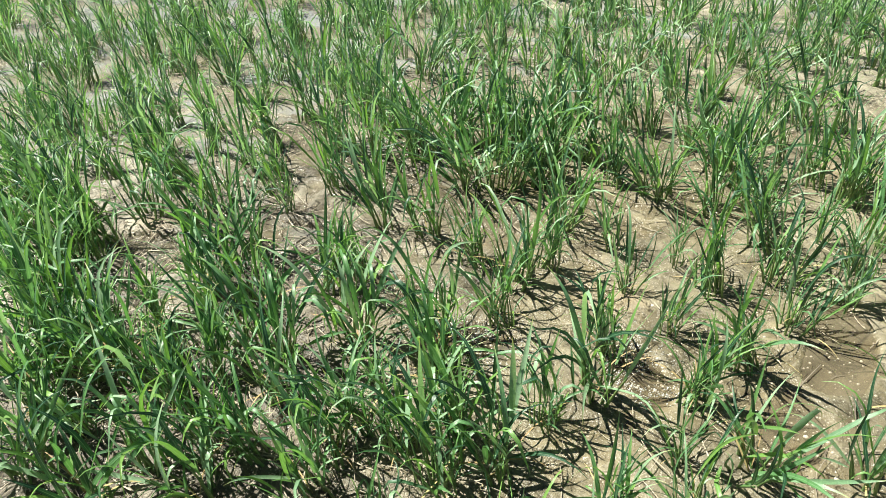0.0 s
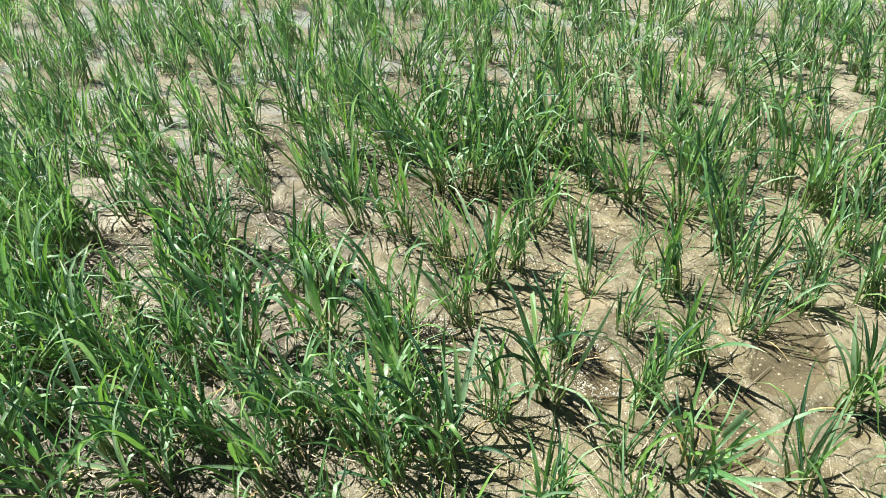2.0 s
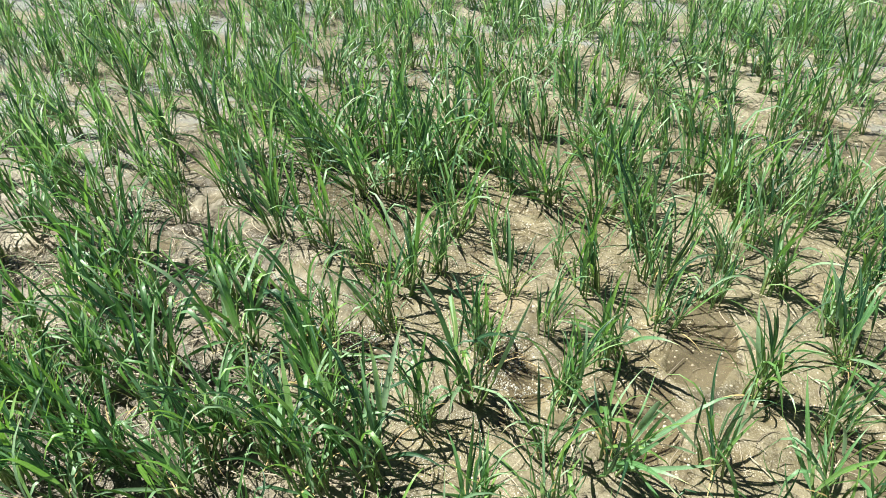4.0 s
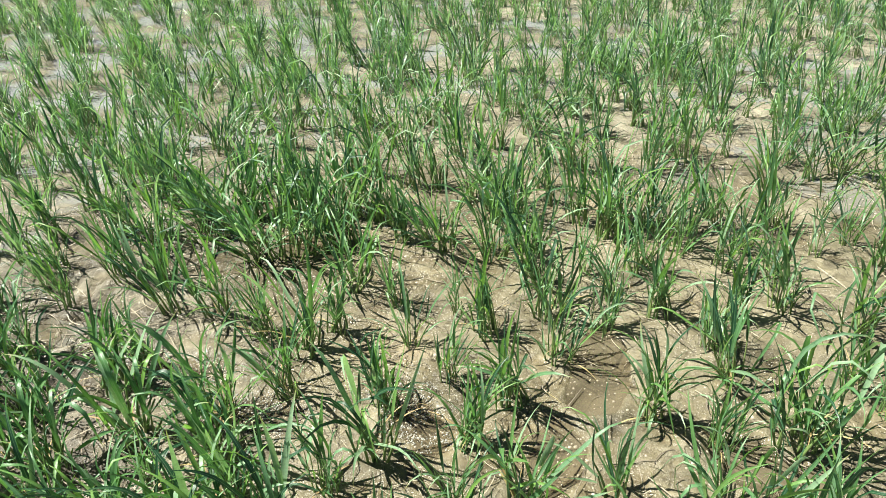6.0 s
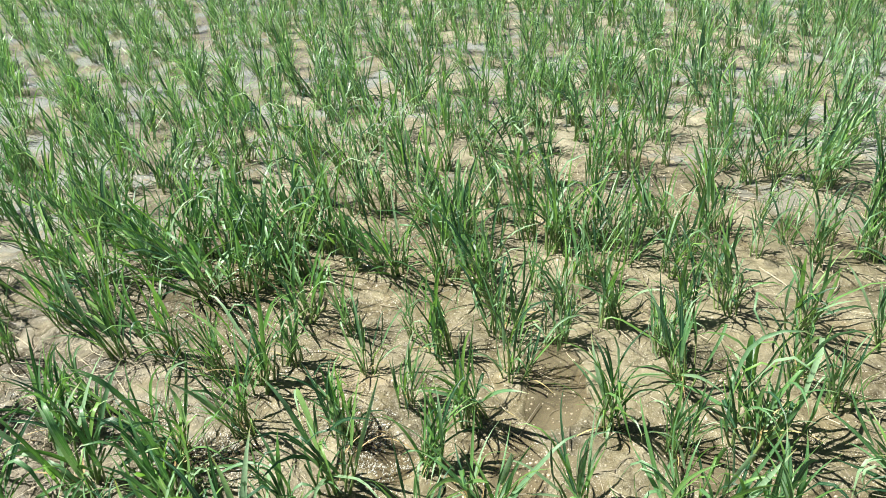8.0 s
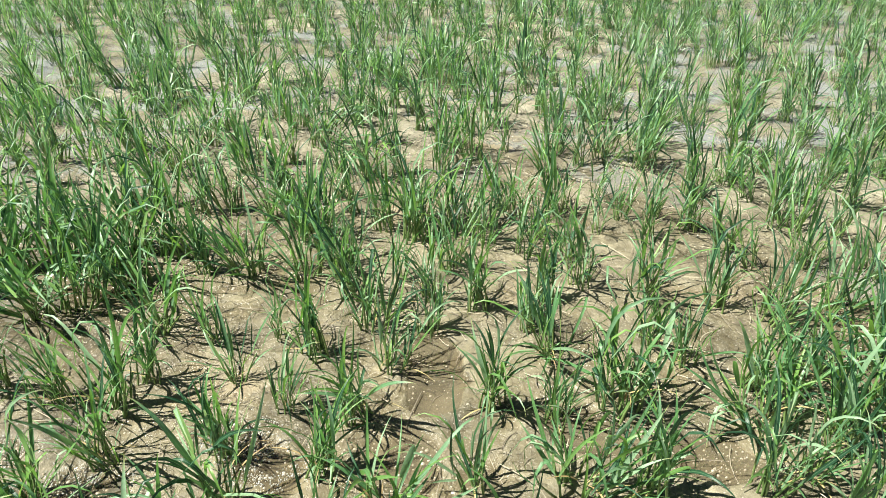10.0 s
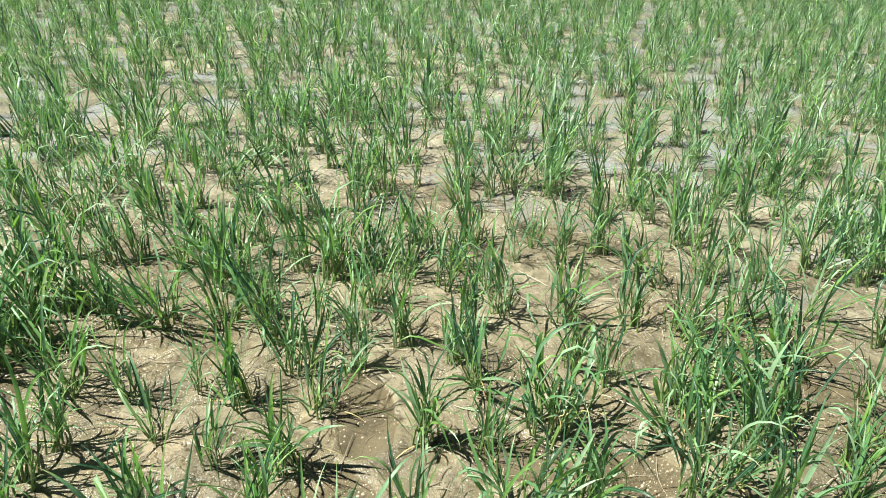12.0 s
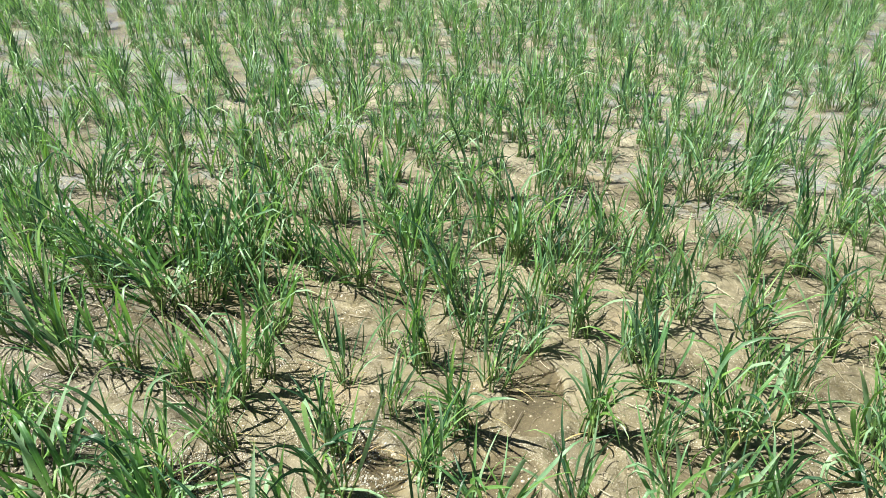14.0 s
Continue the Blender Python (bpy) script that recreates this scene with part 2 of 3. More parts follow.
def ground_height(x, y):
    x, y = np.asarray(x, float), np.asarray(y, float)
    reach = np.hypot(x - 1.0, y - 2.0)
    near = np.clip(1.6 - reach / 6.0, 0, 1)
    calm = np.clip(1.5 - reach / 14.0, 0, 1)
    h = calm * (0.011 * value_noise(x * 2.1, y * 2.1, 1) + 0.006 * near * value_noise(x * 5.7, y * 5.7, 2)) + near * (0.0045 * value_noise(x * 15, y * 15, 3) + 0.0065 * value_noise(x * 33, y * 33, 4) + 0.005 * value_noise(x * 61, y * 61, 9))
    ridge = 1 - 2 * np.abs(value_noise(x * 9.5, y * 9.5, 5))
    bank = np.clip((0.42 - x - 0.35 * (y - 1.10)) / 0.5, 0, 1) * np.clip((2.1 - y) / 0.6, 0, 1) * np.clip((x + 2.0) / 0.6, 0, 1) * np.clip((y + 0.5) / 0.5, 0, 1)
    h = h + 0.003 * near * (ridge - 0.5) + bank * (0.012 + 0.032 * (1 - 2 * np.abs(value_noise(x * 14, y * 14, 6)) - 0.5))
    wet = np.clip((np.hypot(x - 0.8, y - 1.0) - 1.2) / 1.8, 0, 1)
    h = h - 0.010 * wet - 0.006 * np.clip((0.7 - x) / 0.6, 0, 1) * np.clip((y - 1.45) / 0.5, 0, 1) * near
    for cx, cy, a, b, turn, depth in HOLLOWS:
        c, s = math.cos(radians(turn)), math.sin(radians(turn))
        u, v = (-(x - cx) * s + (y - cy) * c) / a, ((x - cx) * c + (y - cy) * s) / b
        d = np.sqrt(u * u + v * v) + 0.35 * value_noise(x * 22, y * 22, 7) + 0.4 * value_noise(x * 8, y * 8, 16)
        h = h - 1.1 * depth * np.clip((1.15 - d) / 0.55, 0, 1) ** 1.4 + (0.05 + 0.45 * value_noise(x * 21, y * 21, 8)) * depth * np.exp(-((d - 1.2) / 0.2) ** 2)
    return h


def spaced(lo, hi, step, far):
    inner = np.arange(lo, hi + step / 2, step)
    out, gap = [], step
    while not out or out[-1] < far:
        gap *= 1.09
        out.append((out[-1] if out else 0) + gap)
    out = np.array(out)
    return np.concatenate([lo - out[::-1], inner, hi + out])


def sheet(name, xs, ys, height, material):
    gx, gy = np.meshgrid(xs, ys)
    verts = np.stack([gx, gy, height(gx, gy)], -1).reshape(-1, 3)
    w = len(xs)
    i = (np.arange(len(ys) - 1)[:, None] * w + np.arange(w - 1)[None]).reshape(-1)
    faces = np.stack([i, i + 1, i + w + 1, i + w], -1)
    return quick_mesh(name, verts, faces, material)


def quick_mesh(name, verts, faces, material, uv=None, smooth=True):
    me = bpy.data.meshes.new(name)
    k = faces.shape[1]
    me.vertices.add(len(verts))
    me.vertices.foreach_set("co", np.asarray(verts, np.float32).ravel())
    me.loops.add(faces.size)
    me.loops.foreach_set("vertex_index", faces.astype(np.int32).ravel())
    me.polygons.add(len(faces))
    me.polygons.foreach_set("loop_start", np.arange(0, faces.size, k, dtype=np.int32))
    me.polygons.foreach_set("use_smooth", np.full(len(faces), smooth))
    me.update(calc_edges=True)
    if uv is not None:
        layer = me.uv_layers.new(name="UVMap")
        layer.data.foreach_set("uv", np.asarray(uv, np.float32)[faces.ravel()].ravel())
    me.materials.append(material)
    me.validate()
    return me


WATER_LEVEL = -0.0065
ground = tagged(new("ground", sheet("ground", spaced(-1.4, 3.3, 0.0115, 700), spaced(0.25, 3.6, 0.0115, 700), ground_height, MUD)),
                "wet tan paddy mud with clods, footprints and puddles", "ground", kind="structure")
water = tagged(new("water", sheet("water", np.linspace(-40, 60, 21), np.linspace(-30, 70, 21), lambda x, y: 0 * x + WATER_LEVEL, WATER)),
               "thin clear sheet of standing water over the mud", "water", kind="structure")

# ---- rice leaves and stems ----


def blade_mesh(length, width, start, bend, late, twist, rings, keel=True, fold=False):
    """One leaf: it leaves the stem at start degrees from upright and bends over by bend degrees, mostly past late of its length."""
    t = np.linspace(0, 1, rings + 1)
    angle = np.radians(start + bend * np.clip((t - late) / (1.001 - late), 0, 1) ** 1.3)
    if fold:
        angle = np.radians(start + 8 * t + bend * np.clip((t - late) / 0.16, 0, 1))
    step = length / rings
    px = np.concatenate([[0], np.cumsum(np.sin((angle[1:] + angle[:-1]) / 2) * step)])
    pz = np.concatenate([[0], np.cumsum(np.cos((angle[1:] + angle[:-1]) / 2) * step)])
    half = width / 2 * np.clip(np.minimum(0.45 + 3.0 * t, 1.0) * (1 - np.clip((t - 0.35) / 0.65, 0, 1) ** 1.7), 0.02, 1)
    roll = np.radians(twist) * t
    nx, nz = -np.cos(angle), np.sin(angle)
    verts, uv = [], []
    for i in range(rings + 1):
        side = np.array([nx[i] * np.sin(roll[i]), np.cos(roll[i]), nz[i] * np.sin(roll[i])])
        out = np.array([nx[i] * np.cos(roll[i]), -np.sin(roll[i]), nz[i] * np.cos(roll[i])])
        mid = np.array([px[i], 0, pz[i]])
        if keel:
            verts += [mid - side * half[i] + out * half[i] * 0.35, mid, mid + side * half[i] + out * half[i] * 0.35]
            uv += [(0, t[i]), (0.5, t[i]), (1, t[i])]
        else:
            verts += [mid - side * half[i], mid + side * half[i]]
            uv += [(0, t[i]), (1, t[i])]
    n = 3 if keel else 2
    faces = np.array([(i * n + j, i * n + j + 1, (i + 1) * n + j + 1, (i + 1) * n + j) for i in range(rings) for j in range(n - 1)])
    return np.array(verts), faces, np.array(uv)


def stem_mesh(length, radius, sides=5, bow=0.06):
    verts, uv = [], []
    for i, t in enumerate((0, 0.3, 0.65, 1.0)):
        r = radius * (1.0 - 0.55 * t)
        for j in range(sides):
            a = 2 * math.pi * j / sides
            verts.append((r * math.cos(a) + bow * length * t * t, 0.7 * r * math.sin(a), length * t))
            uv.append((j / sides, t))
    faces = np.array([(i * sides + j, i * sides + (j + 1) % sides, (i + 1) * sides + (j + 1) % sides, (i + 1) * sides + j) for i in range(3) for j in range(sides)])
    return np.array(verts), faces, np.array(uv)


def leaf_set(rings, keel, slim):
    made = {}
    local = np.random.default_rng(5)
    for kind, count, start, bend, late in (("upright", 12, (0, 10), (3, 30), (0.1, 0.5)), ("curved", 12, (4, 18), (35, 85), (0.2, 0.6)),
                                           ("arched", 8, (8, 24), (85, 140), (0.3, 0.62))):
        made[kind] = [blade_mesh(1.0, slim * local.uniform(0.030, 0.046) if kind != "arched" else slim * local.uniform(0.027, 0.037), local.uniform(*start), local.uniform(*bend), local.uniform(*late), local.uniform(-80, 80), rings, keel, kind == "arched" and i % 3 == 0) for i in range(count)]
    made["dead"] = [blade_mesh(1.0, 0.03, local.uniform(10, 60), local.uniform(50, 80), 0.2, local.uniform(-90, 90), rings, keel) for _ in range(4)]
    made["stem"] = [stem_mesh(1.0, local.uniform(0.020, 0.026), bow=local.uniform(-0.05, 0.1)) for _ in range(4)]
    return made


FINE = leaf_set(8, True, 1.0)
MEDIUM = leaf_set(5, True, 0.95)
COARSE = leaf_set(3, False, 0.95)


def turn_tilt(yaw, tilt):
    return Euler((0, radians(tilt), radians(yaw)), "XYZ").to_matrix().to_4x4()


def plan_plant(seed, tillers, spread, droop, dead, wide=1.0):
    """The parts of one plant about 0.25 m high: kind, which mesh, matrix. Its tillers rise from one tight foot."""
    r = random.Random(seed)
    parts, lean_way, lean = [], r.uniform(0, 360), abs(r.gauss(0, 4))
    for k in range(tillers):
        yaw = 360 * k / tillers + r.uniform(-50, 50)
        tilt = abs(r.gauss(0, spread * 0.55)) if r.random() < 0.8 else r.uniform(spread, spread * 2.0)
        off = (0.008 + 0.0016 * tillers) * math.sqrt(r.random())
        shaft = Matrix.Translation((off * math.cos(radians(yaw)), off * math.sin(radians(yaw)), -0.01)) @ turn_tilt(lean_way, lean) @ turn_tilt(yaw, tilt)
        length = r.uniform(0.055, 0.125)
        parts.append(("stem", r.randrange(4), shaft @ Matrix.Diagonal((0.14, 0.14, length, 1))))
        for j in range(r.choice((2, 3, 3))):
            p = r.random()
            kind = "arched" if p < droop * 0.5 else "curved" if p < droop * 1.3 else "upright"
            size = r.uniform(0.10, 0.19) if j == 0 else r.uniform(0.055, 0.17)
            if kind == "arched":
                size *= 1.25
            broad = wide * r.uniform(0.75, 1.3) * (0.135 / size) ** 0.35
            at = shaft @ Matrix.Translation((0, 0, length * (1.0 if j == 0 else r.uniform(0.25, 0.9))))
            parts.append((kind, r.randrange(len(FINE[kind])), at @ turn_tilt(r.uniform(0, 360), r.uniform(0, 7) if j == 0 else r.uniform(6, 30)) @ Matrix.Diagonal((size, size * broad, size, 1))))
    for k in range(dead):
        size = r.uniform(0.06, 0.13)
        parts.append(("dead", r.randrange(4), Matrix.Translation((0, 0, r.uniform(0.0, 0.03))) @ turn_tilt(r.uniform(0, 360), r.uniform(10, 40)) @ Matrix.Diagonal((size, size, size, 1))))
    return parts


PLANS = {"sparse": [plan_plant(100 + i, 8 + i % 3, 10, 0.42, 1, 1.05) for i in range(7)],
         "medium": [plan_plant(200 + i, 13 + i % 4, 11, 0.45, 2, 1.05) for i in range(8)],
         "full": [plan_plant(300 + i, 20 + i % 4, 15, 0.56, 3, 1.05) for i in range(6)],
         "open": [plan_plant(500 + i, 13 + i % 4, 17, 0.62, 3, 1.2) for i in range(8)],
         "spread": [plan_plant(600 + i, 23 + i % 3, 22, 0.66, 4, 1.22) for i in range(5)],
         "droopy": [plan_plant(400 + i, 11 + i % 3, 26, 1.0, 4, 1.25) for i in range(7)]}


def plan_height(parts):
    """How high the blades of a plant reach, but for the few longest."""
    tops = sorted(max((m @ Vector(v)).z for v in FINE[kind][which][0]) for kind, which, m in parts if kind != "dead")
    return tops[int(0.86 * (len(tops) - 1))]


HEIGHTS = {kind: [plan_height(p) for p in plans] for kind, plans in PLANS.items()}
LABELS = {"sparse": "young rice seedling with a few upright green blades in mud", "medium": "young rice plant with upright green blades in wet mud",
          "open": "spreading rice plant with a few broad pale green blades", "spread": "large rice clump with outward leaning broad blades", "full": "bushy rice clump of many dark green blades", "droopy": "rice plant with long arching pale green blades"}
MATERIAL = {"upright": LEAF, "curved": LEAF, "arched": LEAF, "dead": DEAD, "stem": STEM}
PART_NAME = {"upright": "leaf", "curved": "leaf", "arched": "leaf", "dead": "withered_leaf", "stem": "stem"}
shared = {}


def shared_mesh(kind, which):
    if (kind, which) not in shared:
        verts, faces, uv = FINE[kind][which]
        shared[kind, which] = quick_mesh(PART_NAME[kind], verts, faces, MATERIAL[kind], uv)
    return shared[kind, which]


def joined(parts, source, kinds):
    """Vertices, faces and map of all parts of those kinds in one mesh."""
    vs, fs, us, n = [], [], [], 0
    for kind, which, m in parts:
        if kind in kinds:
            verts, faces, uv = source[kind][which]
            a = np.array(m)
            vs.append(verts @ a[:3, :3].T + a[:3, 3])
            fs.append(faces + n)
            us.append(uv)
            n += len(verts)
    return np.concatenate(vs), np.concatenate(fs), np.concatenate(us)


first_of = {}


def rice_plant(kind, which, m, size, separate):
    """A rice plant at the pose m; separate: every leaf and stem is a part of its own."""
    key = (kind, which, separate)
    if key in first_of:
        ob, s0 = first_of[key]
        return copy_thing(ob, m @ Matrix.Scale(size / s0, 4))
    ob = tagged(new("rice_plant"), LABELS[kind], "rice plant", "rice plants in the paddy")
    if separate:
        for k, w, local in PLANS[kind][which]:
            part = new(PART_NAME[k], shared_mesh(k, w))
            part.parent, part.matrix_basis = ob, local
            if k == "dead":
                part["label"] = "withered yellow-brown leaf"
    else:
        for name, kinds, material in (("foliage", ("upright", "curved", "arched"), LEAF), ("stem_base", ("stem",), STEM)):
            verts, faces, uv = joined(PLANS[kind][which], MEDIUM, kinds)
            part = new(name, quick_mesh(name, verts, faces, material, uv))
            part.parent, part["kind"] = ob, "stuff"
    ob.matrix_basis = m @ Matrix.Scale(size, 4)
    first_of[key] = (ob, size)
    return ob


# ---- where the plants stand: x, y, height ----
PLANTS_NEAR_LEFT = [(-0.38, 0.63, 0.25), (-0.17, 0.66, 0.24), (-0.55, 0.69, 0.25), (0.04, 0.70, 0.25), (-0.30, 0.73, 0.22), (0.28, 0.74, 0.25), (-0.18, 0.77, 0.21),
    (-0.10, 0.77, 0.22), (0.06, 0.79, 0.30), (0.19, 0.82, 0.22), (-0.60, 0.84, 0.24), (-0.30, 0.86, 0.19), (0.11, 0.87, 0.21), (0.30, 0.87, 0.26),
    (-0.37, 0.92, 0.23), (-0.11, 0.93, 0.21), (-0.55, 0.96, 0.21), (-0.48, 0.97, 0.21), (-0.26, 0.97, 0.20), (0.25, 0.99, 0.23), (-0.74, 1.01, 0.25),
    (-0.13, 1.04, 0.21), (-0.24, 1.08, 0.22), (-0.72, 1.10, 0.25), (0.22, 1.10, 0.34), (0.04, 1.11, 0.28), (-0.49, 1.14, 0.20), (0.21, 1.19, 0.32),
    (-0.39, 1.21, 0.19), (-0.23, 1.23, 0.20), (-0.40, 1.29, 0.21), (-0.08, 1.31, 0.22)]
PLANTS_LEFT_EDGE = [(-0.96, 1.26, 0.23), (-0.80, 1.12, 0.23), (-0.83, 1.27, 0.23), (-0.81, 1.35, 0.23), (-1.08, 1.46, 0.23), (-1.29, 1.66, 0.23), (-1.17, 1.69, 0.23),
    (-0.98, 1.61, 0.23), (-0.62, 0.98, 0.23), (-0.66, 0.89, 0.23), (-1.03, 1.86, 0.23), (-1.39, 1.92, 0.23), (-1.22, 1.91, 0.23)]
PLANTS_NEAR_MIDDLE = [(0.39, 0.79, 0.24), (1.09, 0.83, 0.27), (0.88, 0.84, 0.25), (0.75, 0.86, 0.11), (0.48, 0.92, 0.18), (0.59, 1.01, 0.29), (0.80, 1.01, 0.19),
    (0.62, 1.15, 0.21), (0.93, 1.14, 0.21), (0.78, 1.23, 0.14), (0.37, 1.24, 0.21), (1.07, 1.26, 0.19), (0.69, 1.37, 0.18), (0.40, 1.39, 0.24),
    (0.90, 1.39, 0.21)]
PLANTS_NEAR_RIGHT = [(1.95, 0.36, 0.21), (2.24, 0.41, 0.22), (1.78, 0.43, 0.23), (2.09, 0.44, 0.20), (1.80, 0.56, 0.18), (1.67, 0.56, 0.21), (1.93, 0.59, 0.27),
    (2.07, 0.64, 0.28), (1.43, 0.66, 0.24), (1.82, 0.71, 0.24), (1.30, 0.73, 0.24), (2.04, 0.80, 0.21), (1.89, 0.83, 0.23), (1.54, 0.90, 0.27),
    (1.36, 0.93, 0.19), (1.80, 0.97, 0.18), (1.25, 1.04, 0.27), (1.77, 1.08, 0.18), (1.48, 1.14, 0.21), (1.48, 1.25, 0.17), (1.59, 1.35, 0.20),
    (1.22, 1.37, 0.18), (1.40, 1.41, 0.21), (1.29, 1.50, 0.19)]
PLANTS_MIDDLE_LEFT = [(-0.01, 1.40, 0.19), (-0.34, 1.42, 0.34), (-0.91, 1.44, 0.34), (0.28, 1.47, 0.20), (-0.84, 1.47, 0.26), (-1.00, 1.48, 0.33), (-0.55, 1.56, 0.26),
    (0.14, 1.58, 0.31), (-0.74, 1.60, 0.28), (0.00, 1.61, 0.27), (-0.32, 1.68, 0.14), (-0.56, 1.72, 0.30), (-0.06, 1.79, 0.31), (-0.20, 1.83, 0.30),
    (-0.75, 1.86, 0.29), (0.35, 1.89, 0.27), (0.23, 1.91, 0.20), (-0.55, 1.96, 0.29), (0.04, 2.05, 0.40), (-0.16, 2.06, 0.28), (-0.51, 2.13, 0.29),
    (-0.28, 2.14, 0.27), (0.28, 2.15, 0.31), (0.15, 2.15, 0.31), (0.01, 2.21, 0.29), (-0.77, 2.21, 0.27), (-0.10, 2.26, 0.25), (-0.95, 2.27, 0.28),
    (-0.45, 2.33, 0.28), (0.32, 2.35, 0.32), (-0.23, 2.36, 0.26)]
PLANTS_MIDDLE = [(1.09, 1.45, 0.25), (0.49, 1.46, 0.19), (0.83, 1.50, 0.15), (0.66, 1.56, 0.20), (1.08, 1.60, 0.24), (1.24, 1.63, 0.11), (0.54, 1.68, 0.22),
    (1.11, 1.77, 0.20), (0.99, 1.78, 0.25), (1.38, 1.84, 0.27), (0.82, 1.87, 0.26), (0.70, 1.91, 0.19), (0.48, 1.92, 0.25), (1.31, 1.95, 0.26),
    (1.07, 1.98, 0.29), (0.63, 2.04, 0.30), (1.06, 2.09, 0.28), (1.25, 2.09, 0.28), (0.40, 2.10, 0.26), (0.53, 2.13, 0.27), (0.96, 2.17, 0.28),
    (1.24, 2.22, 0.14), (0.85, 2.28, 0.28), (1.05, 2.29, 0.24)]
PLANTS_MIDDLE_RIGHT = [(2.37, 0.55, 0.23), (2.67, 0.65, 0.24), (2.30, 0.75, 0.24), (2.60, 0.86, 0.23), (2.99, 0.91, 0.27), (2.38, 0.97, 0.21), (2.18, 1.02, 0.21),
    (2.90, 1.03, 0.25), (2.68, 1.07, 0.22), (2.06, 1.13, 0.20), (2.49, 1.19, 0.20), (2.33, 1.25, 0.20), (1.89, 1.26, 0.23), (2.76, 1.27, 0.19),
    (2.30, 1.35, 0.20), (1.74, 1.38, 0.21), (2.65, 1.41, 0.24), (2.32, 1.53, 0.23), (2.14, 1.54, 0.20), (1.79, 1.55, 0.19), (1.67, 1.60, 0.19),
    (1.41, 1.62, 0.22), (1.99, 1.63, 0.14), (2.26, 1.66, 0.23), (2.51, 1.73, 0.23), (2.13, 1.68, 0.16), (1.78, 1.70, 0.18), (1.58, 1.71, 0.22),
    (1.95, 1.82, 0.21), (1.52, 1.83, 0.28)]
PLANTS_MIDDLE_RIGHT_B = [(2.14, 1.85, 0.15), (1.78, 1.88, 0.21), (1.44, 1.94, 0.24), (2.08, 2.11, 0.23), (1.69, 2.29, 0.26), (0.75, 2.30, 0.27), (1.53, 2.33, 0.19),
    (1.41, 2.38, 0.24), (0.62, 2.42, 0.28), (0.11, 2.44, 0.33), (1.31, 2.46, 0.22), (0.20, 2.48, 0.33), (0.52, 2.51, 0.29)]
PLANTS_FAR_LEFT = [(0.98, 2.57, 0.23), (-1.07, 2.68, 0.28), (0.73, 2.69, 0.25), (-0.69, 2.71, 0.28), (-0.92, 2.72, 0.28), (0.97, 2.73, 0.22), (-0.52, 2.74, 0.28),
    (-0.04, 2.78, 0.28), (0.42, 2.82, 0.26), (-1.34, 2.88, 0.29), (0.86, 2.89, 0.22), (0.58, 2.91, 0.22), (0.28, 2.98, 0.24), (-0.44, 2.98, 0.22),
    (-0.18, 2.98, 0.29), (0.57, 3.03, 0.26), (0.97, 3.07, 0.25), (0.08, 3.10, 0.30), (-0.32, 3.12, 0.27), (0.72, 3.14, 0.25), (0.23, 3.17, 0.25),
    (-0.94, 3.34, 0.29), (-1.20, 3.40, 0.29), (-0.65, 3.41, 0.30), (0.70, 3.44, 0.29), (0.62, 3.58, 0.30), (0.85, 3.70, 0.24), (-0.17, 3.71, 0.27),
    (-0.39, 3.73, 0.28), (0.01, 3.79, 0.28), (0.17, 3.83, 0.27), (0.55, 3.84, 0.28), (0.35, 3.95, 0.27)]
PLANTS_FAR_RIGHT = [(3.14, 0.89, 0.27), (3.14, 1.04, 0.26), (3.31, 1.04, 0.26), (3.39, 1.23, 0.25), (3.79, 1.25, 0.27), (3.20, 1.37, 0.18), (3.71, 1.38, 0.29),
    (3.01, 1.42, 0.25), (2.68, 1.61, 0.17), (3.69, 1.62, 0.41), (2.92, 1.77, 0.18), (3.06, 1.79, 0.16), (3.55, 1.80, 0.23), (3.31, 1.92, 0.20),
    (3.00, 1.98, 0.30), (2.50, 2.03, 0.26), (3.71, 2.03, 0.21), (2.83, 2.07, 0.26), (2.25, 2.13, 0.29), (2.41, 2.17, 0.26), (2.65, 2.20, 0.24),
    (3.37, 2.25, 0.31), (3.78, 2.27, 0.31), (2.23, 2.29, 0.23), (1.86, 2.35, 0.25), (2.03, 2.37, 0.14), (1.81, 2.49, 0.23), (1.95, 2.59, 0.26),
    (2.97, 2.60, 0.27), (1.14, 2.60, 0.29), (2.10, 2.62, 0.32), (1.59, 2.64, 0.18)]
PLANTS_FAR_RIGHT_B = [(3.29, 2.66, 0.30), (1.32, 2.74, 0.29), (1.79, 2.73, 0.26), (2.45, 2.76, 0.27), (2.21, 2.90, 0.33), (3.02, 2.91, 0.33), (1.66, 2.96, 0.27),
    (1.79, 3.05, 0.33), (2.87, 3.09, 0.27), (2.56, 3.12, 0.27), (1.61, 3.30, 0.27), (2.69, 3.29, 0.27), (1.12, 3.35, 0.25), (2.11, 3.36, 0.31),
    (1.48, 3.42, 0.31), (2.30, 3.44, 0.25), (1.15, 3.50, 0.30), (2.21, 3.54, 0.29), (1.31, 3.62, 0.32)]
